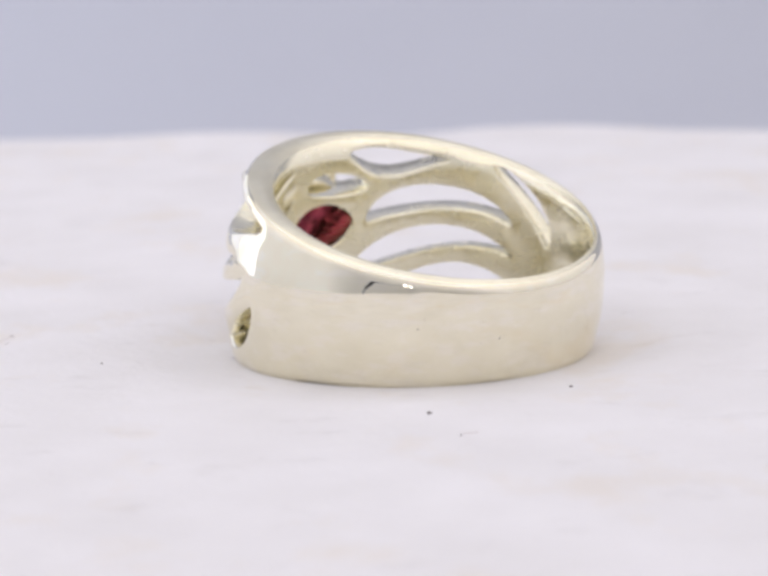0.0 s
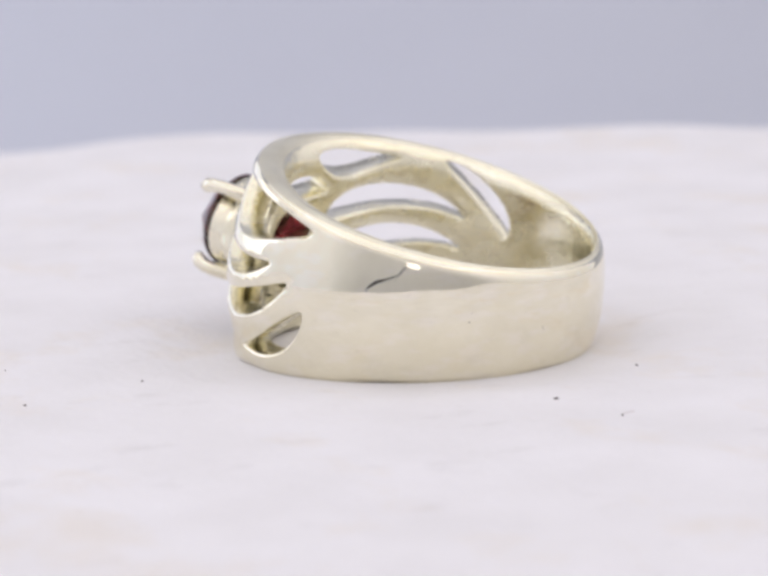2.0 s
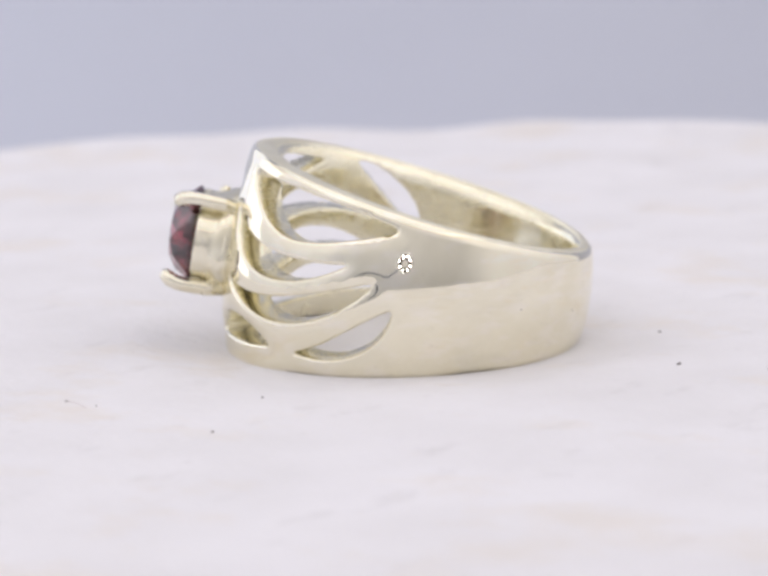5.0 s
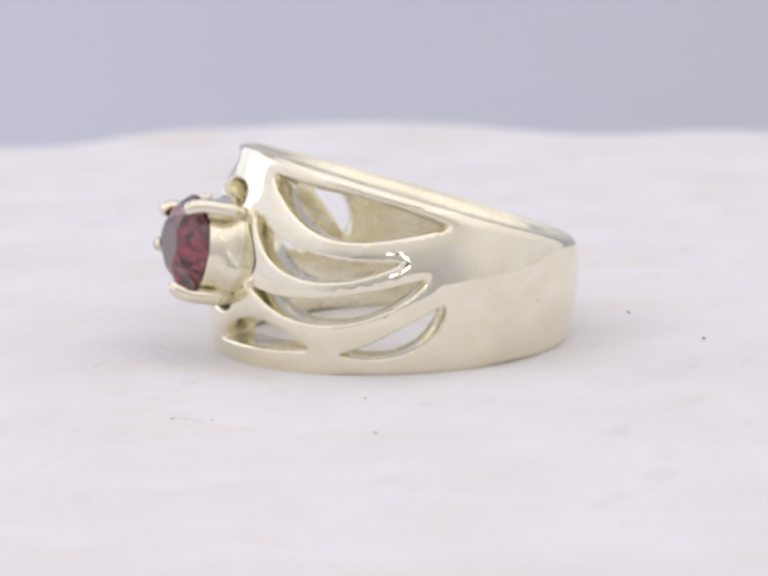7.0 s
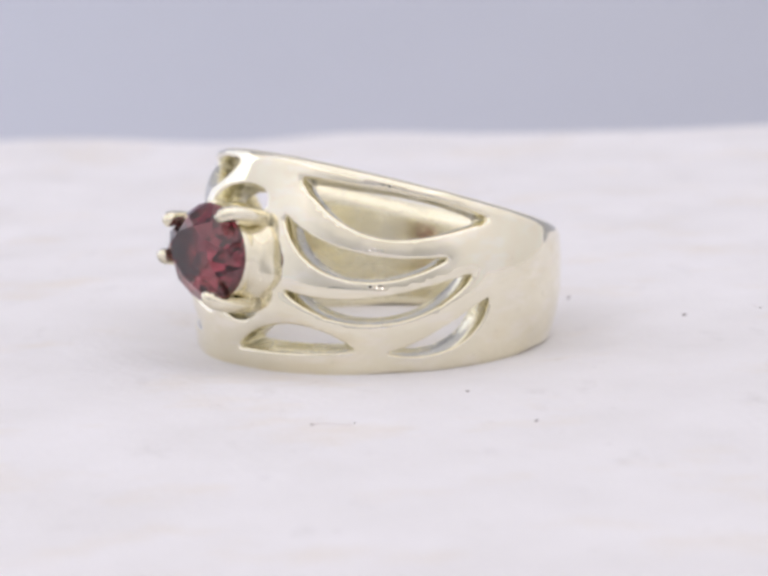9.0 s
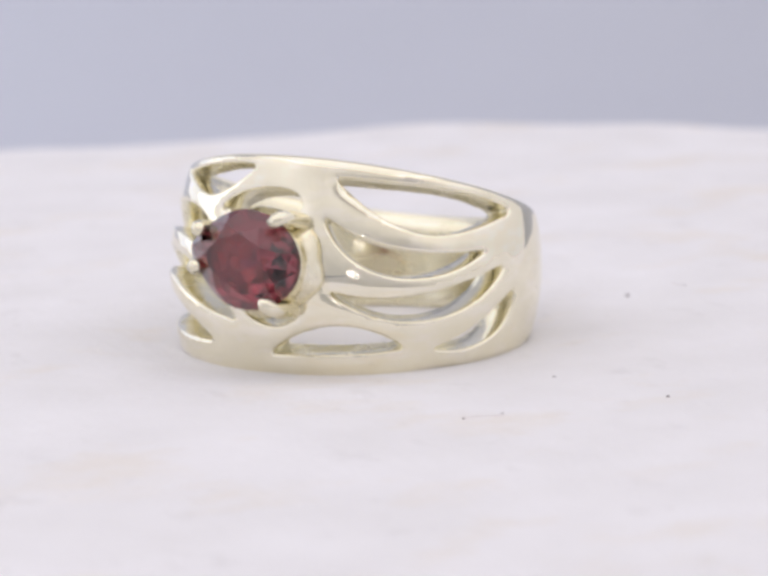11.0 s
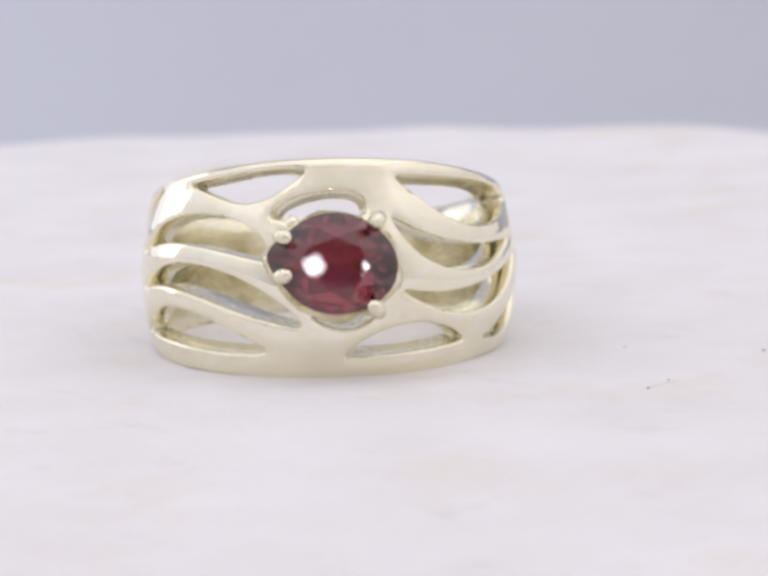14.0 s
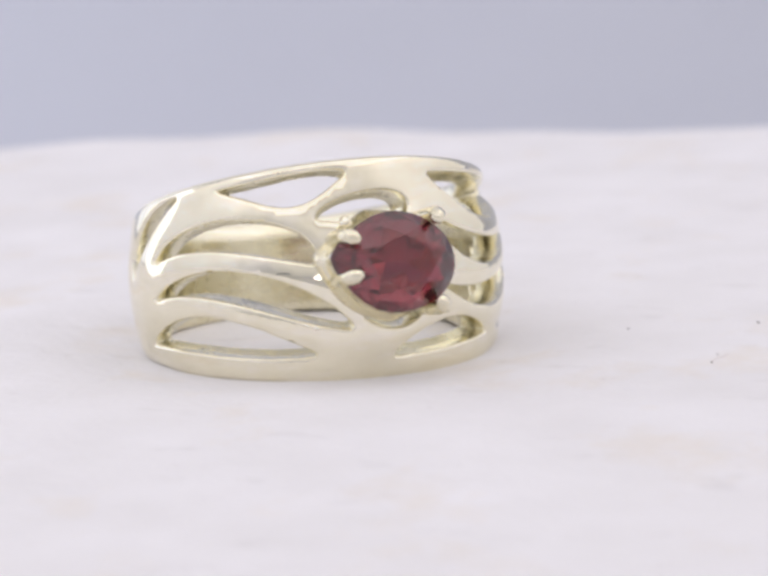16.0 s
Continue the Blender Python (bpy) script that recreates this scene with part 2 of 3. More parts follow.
def turntable():
    base = new("turntable")
    tagged(base, "white cloth-covered round turntable, slowly turning", "turntable")
    bm = bmesh.new()
    rings, n, last = 90, 200, []
    rim = [0.096 * (1 + 0.02 * noise.noise(Vector((math.cos(k * math.tau / n) * 2.2, math.sin(k * math.tau / n) * 2.2, 5.0)))) for k in range(n)]
    centre = bm.verts.new((0, 0, cloth_height(0, 0)))
    for i in range(1, rings + 1):
        row = []
        for k in range(n):
            a = k * math.tau / n
            r = rim[k] * (i / rings)
            x, y = r * math.cos(a), r * math.sin(a)
            row.append(bm.verts.new((x, y, cloth_height(x, y))))
        for k in range(n):
            if last:
                bm.faces.new((last[k], row[k], row[(k + 1) % n], last[(k + 1) % n]))
            else:
                bm.faces.new((centre, row[k], row[(k + 1) % n]))
        last = row
    for drop, out in ((0.0008, 0.0012), (0.0025, 0.0018), (0.012, 0.0020)):
        row = []
        for k in range(n):
            a = k * math.tau / n
            r = rim[k] + out
            x, y = rim[k] * math.cos(a), rim[k] * math.sin(a)
            row.append(bm.verts.new((r * math.cos(a), r * math.sin(a), cloth_height(x, y) - drop)))
        for k in range(n):
            bm.faces.new((last[k], row[k], row[(k + 1) % n], last[(k + 1) % n]))
        last = row
    part("cloth", bm, CLOTH, base, "soft white cloth with faint creases")
    bm = bmesh.new()
    bmesh.ops.create_cone(bm, cap_ends=True, segments=96, radius1=0.089, radius2=0.089, depth=0.030, matrix=Matrix.Translation((0, 0, -0.0195)))
    part("plate", bm, TENT, base, "plain white round plate", smooth=False)
    return base


table = turntable()


# ---- the ring: a pierced, tapered silver band, lying on its side ----
MM = 0.001
LEAN = radians(9.5)
RING_MID = 4.86 * MM            # height of the band's middle line
R_OUT, DOME = 10.90 * MM, 0.0395 / MM
R_IN, IN_X, IN_Y = 8.95 * MM, -0.95 * MM, -0.65 * MM
BEVEL = 0.19 * MM
TO_RING = Matrix(((math.cos(LEAN), 0, -math.sin(LEAN), 0), (0, 1, 0, 0), (math.sin(LEAN), 0, math.cos(LEAN), RING_MID), (0, 0, 0, 1)))

# openings of the band: left tip, two handles, right tip, two handles back; degrees round the band, millimetres up
SLOTS = [
    [(20.7, 4.75), (43.3, 4.52), (66.3, 4.60), (88.2, 3.36), (56.1, 1.56), (47.8, 0.53)],
    [(18.6, 2.60), (34.7, 0.54), (55.1, 0.46), (73.6, 1.15), (56.2, -1.18), (28.9, -1.94)],
    [(21.0, -1.60), (42.3, -2.66), (62.5, -0.90), (82.0, 0.42), (68.8, -3.26), (39.9, -4.31)],
    [(56.3, -4.60), (68.9, -3.89), (77.0, -2.08), (88.0, -0.92), (88.0, -3.96), (69.5, -4.98)],
    [(2.6, -5.40), (15.6, -3.29), (32.6, -2.92), (47.5, -4.66), (32.7, -5.17), (17.6, -5.34)],
    [(-85.0, -3.80), (-58.0, -1.15), (-47.0, -2.40), (-19.6, -4.98), (-41.2, -5.23), (-62.5, -4.16)],
    [(-78.0, -1.40), (-56.2, 1.53), (-23.5, -0.02), (-7.8, -3.75), (-31.3, -3.24), (-51.7, -0.18)],
    [(-77.0, 0.65), (-68.0, 3.65), (-18.4, 3.82), (-17.8, 0.00), (-37.6, 0.80), (-56.6, 2.13)],
    [(-51.4, 4.58), (-36.5, 4.82), (-21.2, 5.54), (-6.3, 5.16), (-26.1, 2.25), (-28.4, 3.48)],
    [(-18.4, 2.50), (-19.2, 3.87), (16.5, 4.82), (11.5, 2.60), (1.1, 2.15), (-9.3, 2.20)],
    [(-6.5, -2.95), (0.0, -2.45), (6.0, -2.45), (13.0, -3.10), (9.5, -4.00), (-0.5, -4.05)],
    [(-13.0, 0.30), (-7.0, 2.15), (12.0, 2.20), (17.5, 0.20), (13.0, -2.50), (-8.0, -2.10)],
    [(-92.3, -0.13), (-99.0, 2.05), (-76.2, 4.75), (-66.0, 4.40), (-76.4, 2.95), (-84.4, 1.45)],
]


def bezier(a, b, c, d, n):
    t = np.linspace(0, 1, n, endpoint=False)[:, None]
    a, b, c, d = (np.array(p, float) for p in (a, b, c, d))
    return (1 - t) ** 3 * a + 3 * t * (1 - t) ** 2 * b + 3 * t * t * (1 - t) * c + t ** 3 * d


def slot_outline(s, n=30):
    p = np.concatenate([bezier(s[0], s[1], s[2], s[3], n), bezier(s[3], s[4], s[5], s[0], n)])
    p = np.stack([np.radians(p[:, 0]) * R_OUT, p[:, 1] * MM], 1)
    tang = np.roll(p, -1, 0) - np.roll(p, 1, 0)
    nor = np.stack([tang[:, 1], -tang[:, 0]], 1) / np.maximum(np.hypot(*tang.T), 1e-9)[:, None]
    rough = np.array([noise.noise(Vector((x * 1400, y * 1400, 7.0))) + 0.6 * noise.noise(Vector((x * 3200, y * 3200, 3.0))) for x, y in p])
    p = p + nor * rough[:, None] * 0.025 * MM          # filed by eye
    for _ in range(2):          # blunt the tips as a file would
        p = 0.5 * p + 0.25 * (np.roll(p, 1, 0) + np.roll(p, -1, 0))
    return p


def edge_height(phi, top):
    """Height along the band's axis of its upper or lower edge; the lower one lies flat on the cloth."""
    r = R_OUT - 0.0006
    if top:
        slope, rise = 0.3333, 9.12 * MM
        return (rise - RING_MID + r * np.cos(phi) * (slope * math.cos(LEAN) - math.sin(LEAN))) / (math.cos(LEAN) + slope * math.sin(LEAN))
    worn = 0.05 * MM * np.sin(7 * phi) + 0.03 * MM * np.sin(13 * phi + 1)
    return worn + (-RING_MID - r * np.cos(phi) * math.sin(LEAN)) / math.cos(LEAN)


def nearest(points, loops):
    """Distance of each point to the nearest outline, and the way to it."""
    best, way = np.full(len(points), 1e9), np.zeros((len(points), 2))
    for loop, closed in loops:
        a = loop
        b = np.roll(loop, -1, 0)
        if not closed:
            a, b = loop[:-1], loop[1:]
        ab = b - a
        for k in range(len(a)):
            t = np.clip(((points - a[k]) @ ab[k]) / max(ab[k] @ ab[k], 1e-18), 0, 1)
            d = a[k] + t[:, None] * ab[k] - points
            l = np.hypot(d[:, 0], d[:, 1])
            m = l < best
            best[m], way[m] = l[m], d[m]
    return best, way / np.maximum(best, 1e-9)[:, None]


def inside(points, loop):
    x, y = points[:, 0], points[:, 1]
    odd = np.zeros(len(points), bool)
    for k in range(len(loop)):
        (x0, y0), (x1, y1) = loop[k - 1], loop[k]
        if y0 != y1:
            odd ^= ((y0 > y) != (y1 > y)) & (x < (x1 - x0) * (y - y0) / (y1 - y0) + x0)
    return odd


def band_mesh():
    from mathutils.geometry import delaunay_2d_cdt
    half = math.pi * R_OUT
    n = 240
    xs = np.linspace(-half, half, n + 1)
    low = np.stack([xs, edge_height(xs / R_OUT, False)], 1)
    high = np.stack([xs, edge_height(xs / R_OUT, True)], 1)
    holes = [slot_outline(s) for s in SLOTS]
    loops = [(h, True) for h in holes] + [(low, False), (high, False)]
    pts, edges = [], []

    def add(chain, closed):
        k = len(pts)
        pts.extend(map(tuple, chain))
        edges.extend((k + i, k + i + 1) for i in range(len(chain) - 1))
        if closed:
            edges.append((k + len(chain) - 1, k))

    for h, closed in loops:
        add(h, closed)
    rows = np.linspace(0, 1, 24)[1:-1]
    for x in (-half, half):     # the seam at the back of the band
        lo, hi = edge_height(x / R_OUT, False), edge_height(x / R_OUT, True)
        pts.extend((x, lo + (hi - lo) * f) for f in rows)
    extra = []
    for off in (0.33, 0.66, 1.0):
        for h in holes:
            tang = np.roll(h, -1, 0) - np.roll(h, 1, 0)
            nor = np.stack([tang[:, 1], -tang[:, 0]], 1) / np.maximum(np.hypot(*tang.T), 1e-9)[:, None]
            area = np.sum(h[:, 0] * np.roll(h[:, 1], -1) - np.roll(h[:, 0], -1) * h[:, 1])
            extra.append(h + nor * (1 if area > 0 else -1) * off * BEVEL)
        extra.append(low[1:-1] + [0, off * BEVEL])
        extra.append(high[1:-1] - [0, off * BEVEL])
    ring_pts = np.concatenate(extra)
    d, _ = nearest(ring_pts, loops)
    ring_pts = ring_pts[d > 0.30 * BEVEL]
    grid = []
    for i in range(1, n):
        lo, hi = edge_height(xs[i] / R_OUT, False), edge_height(xs[i] / R_OUT, True)
        for f in np.linspace(0, 1, 34)[1:-1]:
            grid.append((xs[i], lo + (hi - lo) * f))
    grid = np.array(grid)
    d, _ = nearest(grid, loops)
    grid = grid[d > 1.25 * BEVEL]
    pool = np.concatenate([ring_pts, grid])
    keep = np.ones(len(pool), bool)
    for h in holes:
        keep &= ~inside(pool, h)
    keep &= (pool[:, 1] > edge_height(pool[:, 0] / R_OUT, False) + 0.2 * BEVEL) & (pool[:, 1] < edge_height(pool[:, 0] / R_OUT, True) - 0.2 * BEVEL)
    pts.extend(map(tuple, pool[keep]))
    scale = 1000.0
    verts, _, faces, _, _, _ = delaunay_2d_cdt([Vector((x * scale, y * scale)) for x, y in pts], edges, [], 0, 1e-5)
    v = np.array([(p.x, p.y) for p in verts]) / scale
    f = np.array([tuple(q) for q in faces])
    c = v[f].mean(1)
    good = (c[:, 1] > edge_height(c[:, 0] / R_OUT, False)) & (c[:, 1] < edge_height(c[:, 0] / R_OUT, True))
    for h in holes:
        good &= ~inside(c, h)
    f = f[good]
    a2 = (v[f[:, 1]] - v[f[:, 0]])
    b2 = (v[f[:, 2]] - v[f[:, 0]])
    flip = a2[:, 0] * b2[:, 1] - a2[:, 1] * b2[:, 0] < 0
    f[flip] = f[flip][:, ::-1]

    dist, way = nearest(v, loops)
    count = {}
    for t in f:
        for i in range(3):
            count[(t[i], t[(i + 1) % 3])] = 1
    # the way into the hollow at each outline vertex
    away = {}
    rim = [(a, b) for a, b in count if (b, a) not in count and not (abs(abs(v[a, 0]) - half) < 1e-7 and abs(abs(v[b, 0]) - half) < 1e-7)]
    for a, b in rim:
        e = v[b] - v[a]
        e = np.array([e[1], -e[0]]) / max(np.hypot(*e), 1e-12)
        for i in (a, b):
            away[i] = away.get(i, 0) + e
    for i, e in away.items():
        dist[i], way[i] = 0.0, e / max(np.hypot(*e), 1e-9)
    swell, _ = nearest(v, loops[:-2])
    swell = np.clip(1 - swell / (0.95 * MM), 0, 1)          # the bars between the openings are softly rounded
    q = np.clip(1 - dist / BEVEL, 0, 1)
    foot = np.clip(1 - (v[:, 1] - edge_height(v[:, 0] / R_OUT, False)) / (0.42 * MM), 0, 1)      # the lower edge is worn rounder
    brow = np.clip(1 - (edge_height(v[:, 0] / R_OUT, True) - v[:, 1]) / (0.48 * MM), 0, 1)
    q = np.maximum(q, foot)
    sink = BEVEL * 0.9 * (1 - np.sqrt(np.clip(1 - q * q, 0, 1)))
    sink = np.maximum(sink, 0.22 * MM * (1 - np.sqrt(np.clip(1 - brow * brow, 0, 1))))
    turn = np.maximum(np.maximum(np.arcsin(np.clip(q, 0, 1)) * 0.85 * (1 - brow), np.arcsin(np.clip(brow, 0, 1)) * 0.55), 0.15 * swell)
    sink = sink + 0.06 * MM * swell ** 2
    phi, z = v[:, 0] / R_OUT, v[:, 1]
    wob = np.array([noise.noise(Vector((math.cos(p) * 4, math.sin(p) * 4, zz * 350))) for p, zz in zip(phi, z)]) * 0.00004
    zd = z + 0.6 * MM
    flat = (zd / (7.5 * MM)) ** 4
    heel = np.clip(-np.cos(phi), 0, 1) ** 2          # the shank is a little thicker behind, and the round is not quite true
    r = R_OUT + 0.24 * MM * np.sin(phi) ** 2 - 0.13 * MM * np.sin(phi) + 0.27 * MM * heel - DOME * zd * zd / (1 + flat) + wob - sink
    cs, sn = np.cos(phi), np.sin(phi)
    along = IN_X * cs + IN_Y * sn
    rin = along + np.sqrt(R_IN ** 2 - IN_X ** 2 - IN_Y ** 2 + along ** 2) + 0.4 * sink + 0.1 * MM * sn ** 2 + wob
    rin = rin + 0.5 * MM * (0.5 + 0.5 * cs) * np.clip(1 - (z / (5.0 * MM)) ** 2, 0, 1)      # hollowed behind the front
    deep = np.clip((edge_height(phi, True) - z) / (1.6 * MM), 0, 1) * np.clip((z - edge_height(phi, False)) / (1.2 * MM), 0, 1)
    rin = rin + 0.95 * MM * np.clip(sn, 0, 1) * np.clip(0.6 + cs, 0, 1) * deep ** 2 * (3 - 2 * deep)
    flare = np.clip(1 - (edge_height(phi, True) - z) / (0.85 * MM), 0, 1)          # the inner edge is eased for the finger
    rin = rin + 0.30 * MM * flare ** 2 * np.clip((r - rin) / (1.8 * MM), 0.3, 1)
    room = np.clip((edge_height(phi, True) - z) / (0.8 * MM), 0, 1) * (z > 0)
    z_in = z * (1 - 2 * DOME * np.where(z > 0, 0.35 + 0.45 * room, 0.7) * (r - rin))                                            # cut square to the domed face
    outer = np.stack([r * cs, r * sn, z], 1)
    inner = np.stack([rin * cs, rin * sn, z_in], 1)
    tan = np.stack([-sn, cs, 0 * z], 1)
    slope = -2 * DOME * zd * (1 - flat) / (1 + flat) ** 2
    nrm = np.stack([cs, sn, -slope], 1) / np.sqrt(1 + slope ** 2)[:, None]
    up = np.stack([slope * cs, slope * sn, np.ones_like(z)], 1) / np.sqrt(1 + slope ** 2)[:, None]
    side = way[:, :1] * tan + way[:, 1:] * up
    n_out = nrm * np.cos(turn)[:, None] + side * np.sin(turn)[:, None]
    n_in = -np.stack([cs, sn, 0 * z], 1) * np.cos(turn * 0.7)[:, None] + side * np.sin(turn * 0.7)[:, None]
    n_in = n_in + np.stack([0 * z, 0 * z, 0.75 * flare], 1)
    m = len(v)
    co = np.concatenate([outer, inner])
    polys = [tuple(t) for t in f] + [(t[2] + m, t[1] + m, t[0] + m) for t in f]
    normals = [n_out[i] for t in f for i in t] + [n_in[i] for t in f for i in (t[2], t[1], t[0])]
    shine = [0] * len(f) + [1] * len(f)
    # the upper edge is rounded over from the outer to the inner face
    steps, crown = 6, 0.20 * MM
    above, extra_co, bend = np.array([0, 0, 1.0]), [], {}

    def arch(i):
        if i not in bend:
            c = inner[i] - outer[i]
            wide = np.linalg.norm(c)
            ids, nor = [], []
            for j in range(steps + 1):
                f = j / steps
                nor.append(above * wide - c / wide * crown * math.pi * math.cos(math.pi * f))
                if 0 < j < steps:
                    ids.append(2 * m + len(extra_co))
                    extra_co.append(outer[i] + c * f + above * crown * math.sin(math.pi * f))
            bend[i] = ([i] + ids + [i + m], nor)
        return bend[i]

    for a, b in rim:
        if max(abs(v[a, 1] - edge_height(phi[a], True)), abs(v[b, 1] - edge_height(phi[b], True))) < 1e-5:
            (ia, na), (ib, nb) = arch(a), arch(b)
            for j in range(steps):
                polys.append((ib[j], ia[j], ia[j + 1], ib[j + 1]))
                normals.extend((nb[j], na[j], na[j + 1], nb[j + 1]))
                shine.append(2)
            continue
        polys.append((b, a, a + m, b + m))
        shine.append(1)
        for i, lean in ((b, 0.28), (a, 0.28), (a, -0.28), (b, -0.28)):
            e = way[i]
            normals.append(e[0] * tan[i] + e[1] * above + lean * nrm[i])
    co = np.concatenate([co, np.array(extra_co)])
    me = bpy.data.meshes.new("band")
    me.from_pydata([TO_RING @ Vector(p) for p in co], [], polys)
    me.polygons.foreach_set("use_smooth", [True] * len(polys))
    turn3 = TO_RING.to_3x3()
    me.normals_split_custom_set([(turn3 @ Vector(p)).normalized() for p in normals])
    me.materials.append(SILVER)
    me.materials.append(SATIN)
    me.materials.append(RIM)
    me.polygons.foreach_set("material_index", shine)
    return me


# the stone's setting: y along the pear's length, its point towards -y
HEAD = TO_RING @ Matrix.Translation((0, 0.10 * MM, -0.10 * MM)) @ Matrix.Rotation(radians(-8), 4, "X") @ Matrix.Translation((13 * MM, 0, 0)) @ Matrix.Rotation(radians(-3.1), 4, "Y") @ Matrix.Translation((-13 * MM, 0, 0))


def pear(length, width, n=48):
    """A pear-shaped outline, from the round end round to the point and back."""
    out = []
    for k in range(n):
        a = k * math.tau / n
        y = math.cos(a)
        w = math.sin(a) * (1.0 if y > 0 else (1 - 0.46 * y * y))
        out.append((y * length / 2 + (0.0), w * width / 2))
    return out


def lofted(rings, close_first=False, close_last=False):
    bm = bmesh.new()
    rows = [[bm.verts.new(HEAD @ Vector(p)) for p in ring] for ring in rings]
    n = len(rows[0])
    for p, q in zip(rows, rows[1:]):
        for k in range(n):
            bm.faces.new((p[k], p[(k + 1) % n], q[(k + 1) % n], q[k]))
    if close_first:
        bm.faces.new(rows[0][::-1])
    if close_last:
        bm.faces.new(rows[-1])
    bmesh.ops.recalc_face_normals(bm, faces=bm.faces)
    return bm


def tube(points, radii, n=14):
    """A rounded rod through points."""
    bm = bmesh.new()
    rows = []
    pts = [Vector(p) for p in points]
    for i, p in enumerate(pts):
        d = (pts[min(i + 1, len(pts) - 1)] - pts[max(i - 1, 0)]).normalized()
        s = d.cross(Vector((0.13, 0.3, 0.9))).normalized()
        t = d.cross(s)
        rows.append([bm.verts.new(HEAD @ (p + radii[i] * (math.cos(k * math.tau / n) * s + math.sin(k * math.tau / n) * t))) for k in range(n)])
    for p, q in zip(rows, rows[1:]):
        for k in range(n):
            bm.faces.new((p[k], p[(k + 1) % n], q[(k + 1) % n], q[k]))
    bm.faces.new(rows[0][::-1])
    bm.faces.new(rows[-1])
    bmesh.ops.recalc_face_normals(bm, faces=bm.faces)
    return bm


# the stone sits in its claws a little nose-down
STONE = HEAD @ Matrix.Translation((13 * MM, 0, 0)) @ Matrix.Rotation(radians(4.1), 4, "Y") @ Matrix.Translation((-13 * MM, 0, 0))


def gemstone():
    """A faceted pear: table, two rows of crown facets, girdle, two rows of pavilion facets and a short keel."""
    def row(n, scale, x, shift=0.0, slide=0.25):
        out = []
        for k in range(n):
            a = (k + shift) * math.tau / n
            y = math.cos(a)
            w = math.sin(a) * (1.0 if y > 0 else (1 - 0.46 * y * y))
            out.append(STONE @ Vector((x * MM, y * 3.62 * MM * scale + slide * MM * (1 - scale), w * 2.80 * MM * scale)))
        return out

    bm = bmesh.new()
    n = 8
    top = [bm.verts.new(p) for p in row(n, 0.53, 13.84)]
    mid = [bm.verts.new(p) for p in row(n, 0.78, 13.42, 0.5)]
    g1 = [bm.verts.new(p) for p in row(4 * n, 1.0, 12.56)]
    g0 = [bm.verts.new(p) for p in row(4 * n, 1.0, 12.40)]
    pav = [bm.verts.new(p) for p in row(n, 0.60, 11.60, 0.5)]
    keel = [bm.verts.new(STONE @ Vector((x * MM, y * MM, 0))) for x, y in ((11.15, 0.80), (11.15, -0.40))]
    bm.faces.new(top)
    for k in range(n):
        t0, t1, m0, m1 = top[k], top[(k + 1) % n], mid[k], mid[(k + 1) % n]
        bm.faces.new((t0, m0, t1))                      # star facet
        corner = g1[(4 * k + 4) % (4 * n)]
        bm.faces.new((t1, m0, corner, m1))              # kite facet
        for j in range(4):                              # upper and lower girdle facets
            a, b = (4 * k + j) % (4 * n), (4 * k + j + 1) % (4 * n)
            bm.faces.new((m0, g1[a], g1[b]))
            bm.faces.new((g1[a], g0[a], g0[b], g1[b]))
            bm.faces.new((pav[k], g0[b], g0[a]))
        bm.faces.new((pav[k], pav[(k + 1) % n], g0[(4 * k + 4) % (4 * n)]))
        here = keel[0] if k in (0, 1, 6, 7) else keel[1]
        after = keel[0] if (k + 1) % n in (0, 1, 6, 7) else keel[1]
        if here is after:
            bm.faces.new((pav[k], here, pav[(k + 1) % n]))
        else:
            bm.faces.new((pav[k], here, after, pav[(k + 1) % n]))
    bmesh.ops.recalc_face_normals(bm, faces=bm.faces)
    return bm


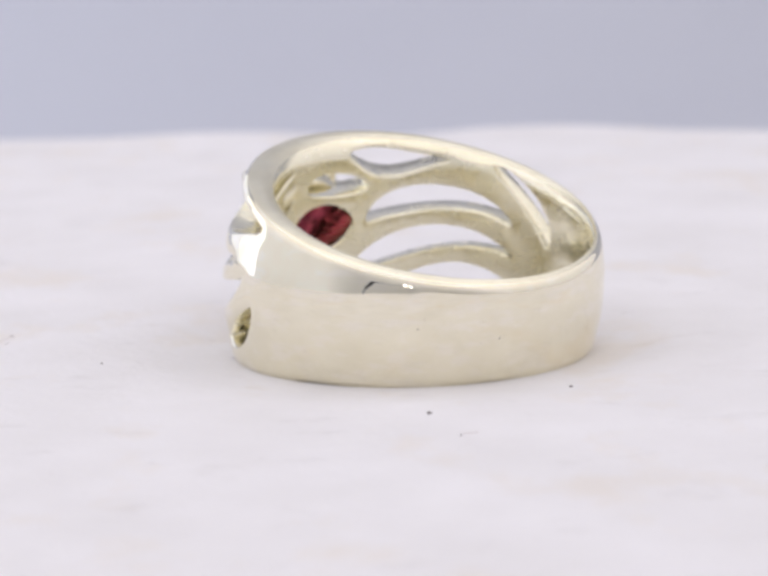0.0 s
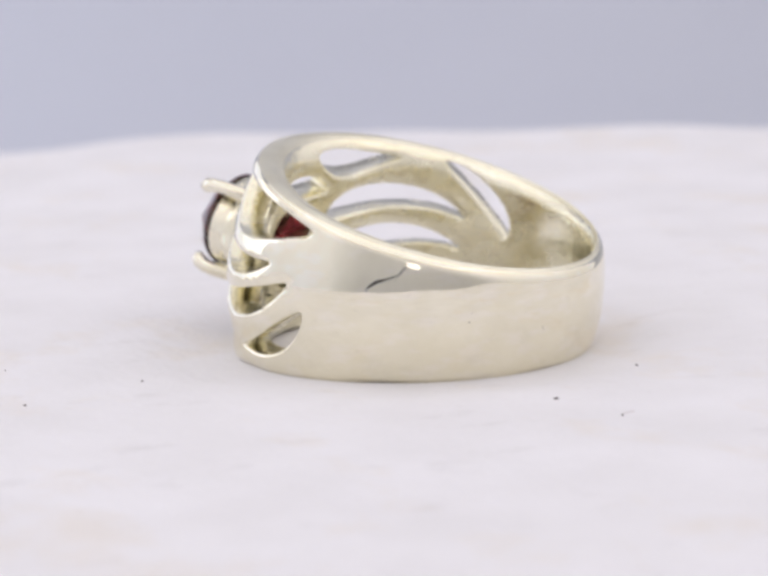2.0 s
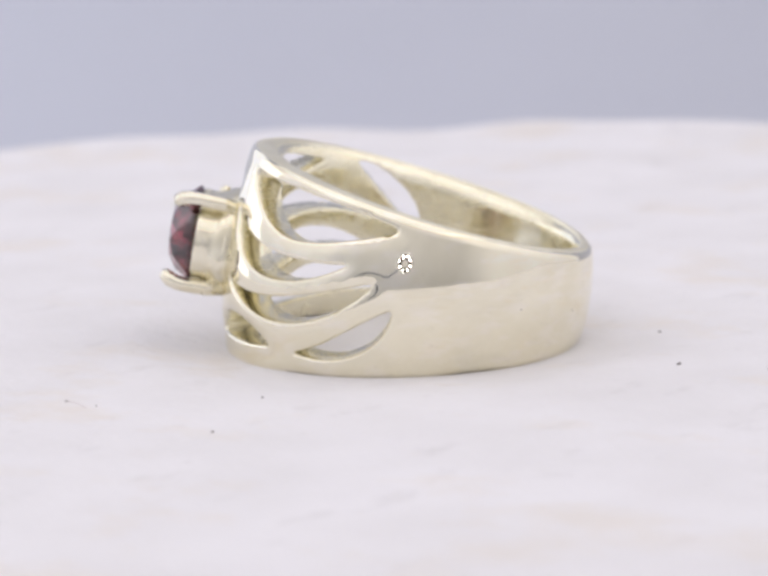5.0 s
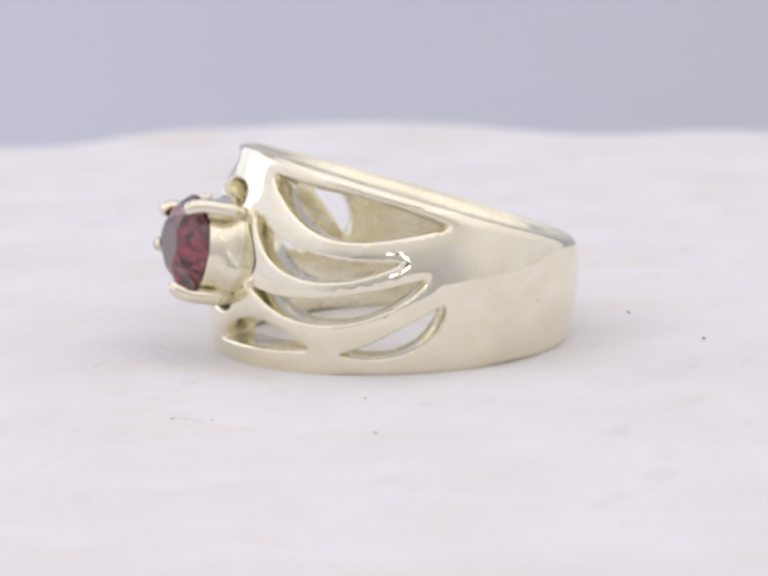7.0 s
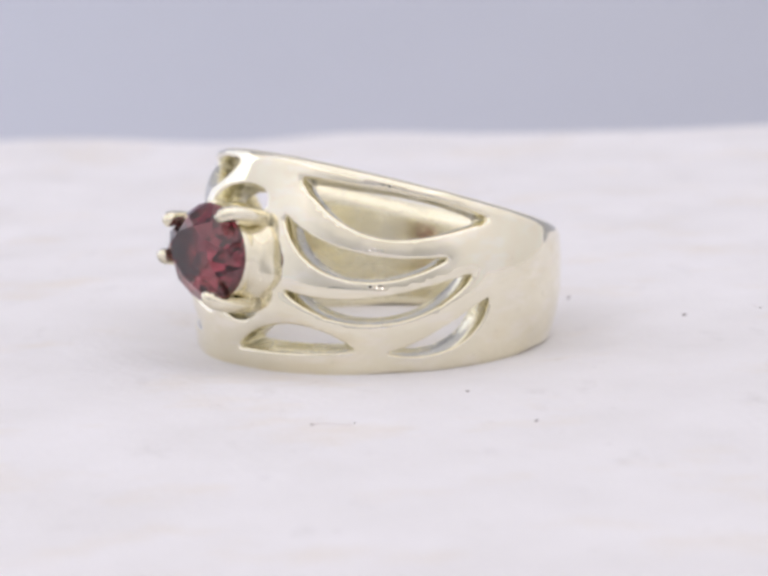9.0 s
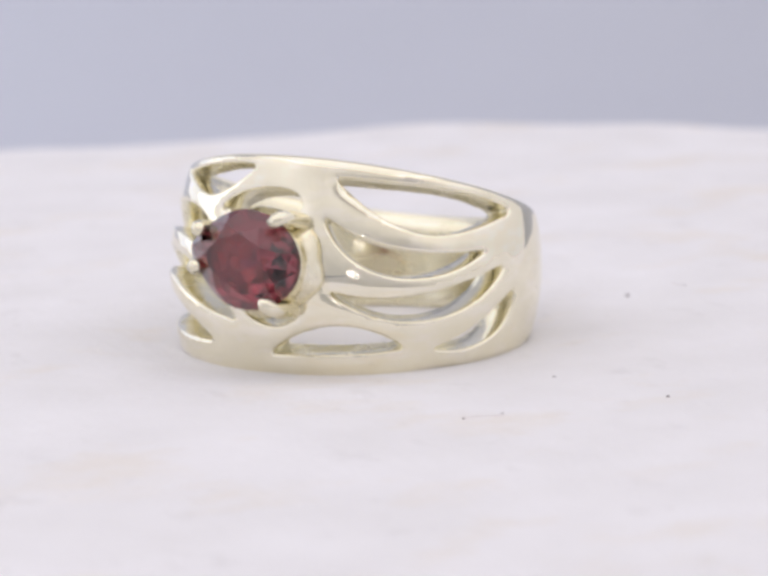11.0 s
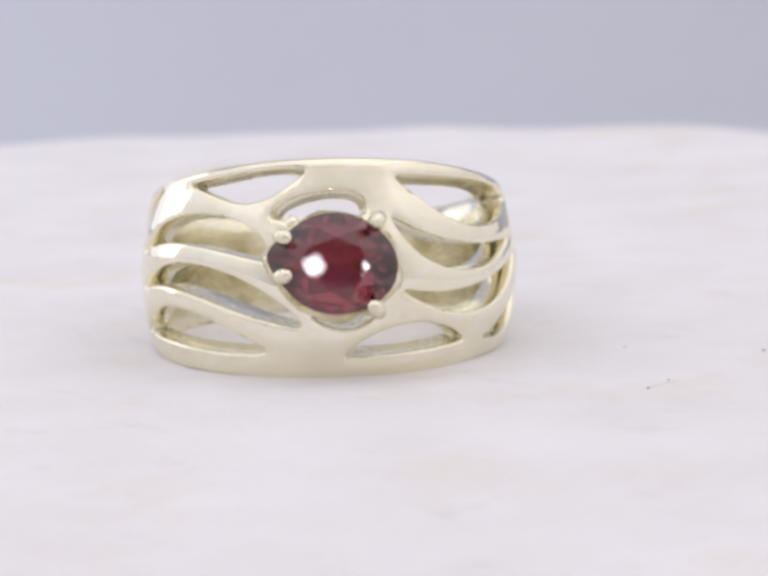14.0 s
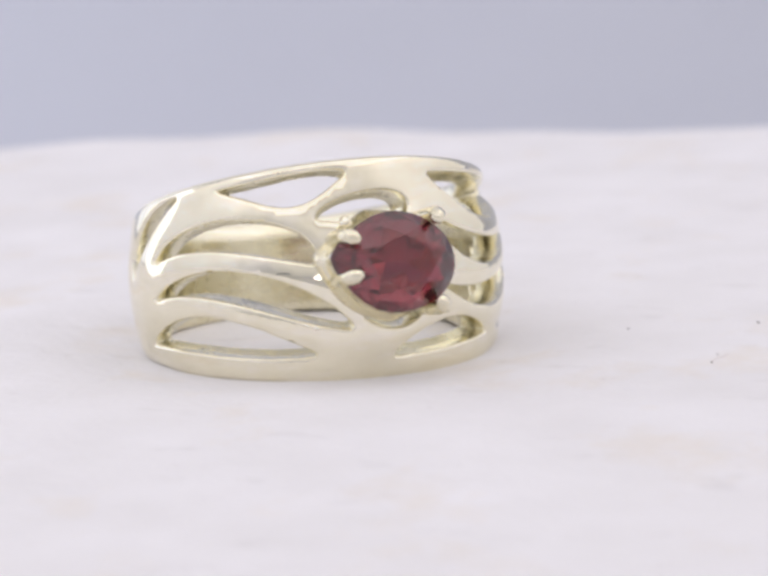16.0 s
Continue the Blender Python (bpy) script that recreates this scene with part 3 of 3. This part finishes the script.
def finger_ring():
    base = new("finger_ring")
    tagged(base, "pierced silver ring with red pear-shaped stone, lying on white cloth", "ring")
    band = new("band", band_mesh())
    band.parent = base
    tagged(band, "tapered polished silver band with leaf-shaped openings")

    def wall(scale, x, grow=0.0):
        lump = 0.085 if x < 11.4 * MM else 0.012
        return [(x, y * scale * q, z * scale * q) for y, z in pear(7.0 * MM + grow, 5.45 * MM + grow)
                for q in [1 + lump * noise.noise(Vector((x * 900, y * 900, z * 900)))]]
    head = part("setting", lofted([wall(1.02, 9.8 * MM), wall(1.12, 10.4 * MM), wall(1.10, 10.75 * MM), wall(1.03, 11.15 * MM), wall(1.0, 11.5 * MM), wall(1.0, 11.9 * MM),
                                 wall(1.01, 12.28 * MM), wall(0.995, 12.40 * MM), wall(0.95, 12.41 * MM), wall(0.90, 12.1 * MM), wall(0.86, 11.4 * MM),
                                 wall(0.80, 9.8 * MM), wall(1.02, 9.8 * MM)]), CAST, base, "raised silver cup round the stone")
    for y, z in ((2.15, 2.62), (2.63, -2.16), (-2.55, -0.98), (-2.80, 1.15)):
        u = Vector((0, y, z)).normalized()
        p = Vector((0, y, z)) * MM
        foot = [p + u * out * MM + Vector((x * MM, 0, 0)) for out, x in ((-0.10, 10.3), (0.18, 11.2), (0.24, 12.4), (0.20, 12.95), (0.05, 13.38), (-0.16, 13.58), (-0.38, 13.62), (-0.50, 13.54))]
        part("prong", tube(foot, [w * MM for w in (0.52, 0.46, 0.43, 0.43, 0.45, 0.43, 0.32, 0.12)]), CAST, head, "rounded silver claw")
    drop = bmesh.new()
    bmesh.ops.create_icosphere(drop, subdivisions=3, radius=0.36 * MM)
    for v in drop.verts:
        v.co = HEAD @ (v.co * (1 + 0.25 * noise.noise(v.co * 2500)) + Vector((11.35, -2.45, 2.15)) * MM)
    part("bead", drop, CAST, head, "small bead of solder beside a claw")
    part("gemstone", gemstone(), GARNET, base, "deep red faceted pear-cut garnet", smooth=False)
    return base


ring = finger_ring()


# ---- lint specks on the cloth ----
def specks():
    rng = random.Random(4)
    spots = [(0.00329, -0.01959, 0.13), (0.0111, -0.01353, 0.10), (-0.0149, -0.00487, 0.08), (-0.0222, -0.00774, 0.09), (-0.0211, 0.0036, 0.08),
             (-0.0211, 0.0014, 0.06), (0.0047, -0.0245, 0.07)]
    for x, y, size in spots:
        bm = bmesh.new()
        bmesh.ops.create_icosphere(bm, subdivisions=2, radius=size * MM)
        for v in bm.verts:
            v.co *= 0.75 + 0.5 * rng.random()
            v.co.z *= 0.5
            v.co += Vector((x, y, cloth_height(x, y) + 0.3 * size * MM))
        part("lint_speck", bm, SPECK, table, "tiny dark speck of lint")


specks()


def fibres():
    """Fine hairs on the cloth."""
    rng = random.Random(9)
    for x, y, way, length in ((-0.0211, 0.0036, -1.6, 0.0022), (0.0048, -0.0243, 0.4, 0.0008)):
        bm = bmesh.new()
        last, turn = None, way
        for i in range(9):
            px, py = x, y
            p = Vector((px, py, cloth_height(px, py) + 0.05 * MM))
            side = Vector((-math.sin(turn), math.cos(turn), 0)) * 0.014 * MM
            row = [bm.verts.new(p + side), bm.verts.new(p + Vector((0, 0, 0.025 * MM))), bm.verts.new(p - side)]
            if last:
                for k in range(3):
                    bm.faces.new((last[k], last[(k + 1) % 3], row[(k + 1) % 3], row[k]))
            last = row
            turn += rng.uniform(-0.35, 0.35)
            x, y = x + math.cos(turn) * length / 8, y + math.sin(turn) * length / 8
        bmesh.ops.recalc_face_normals(bm, faces=bm.faces)
        part("lint_fibre", bm, HAIR, table, "fine pale grey hair of lint")


fibres()


def motions():
    here = pose(0.0195 * 0.15, -0.007 * 0.15, -0.00057, 0, 0, 126)
    walk(table, [(t, pose(0, 0, 0, 0, 0, a)) for t, a in TURN])
    walk(ring, [(t, pose(0, 0, 0, 0, 0, a) @ here) for t, a in TURN])


motions()
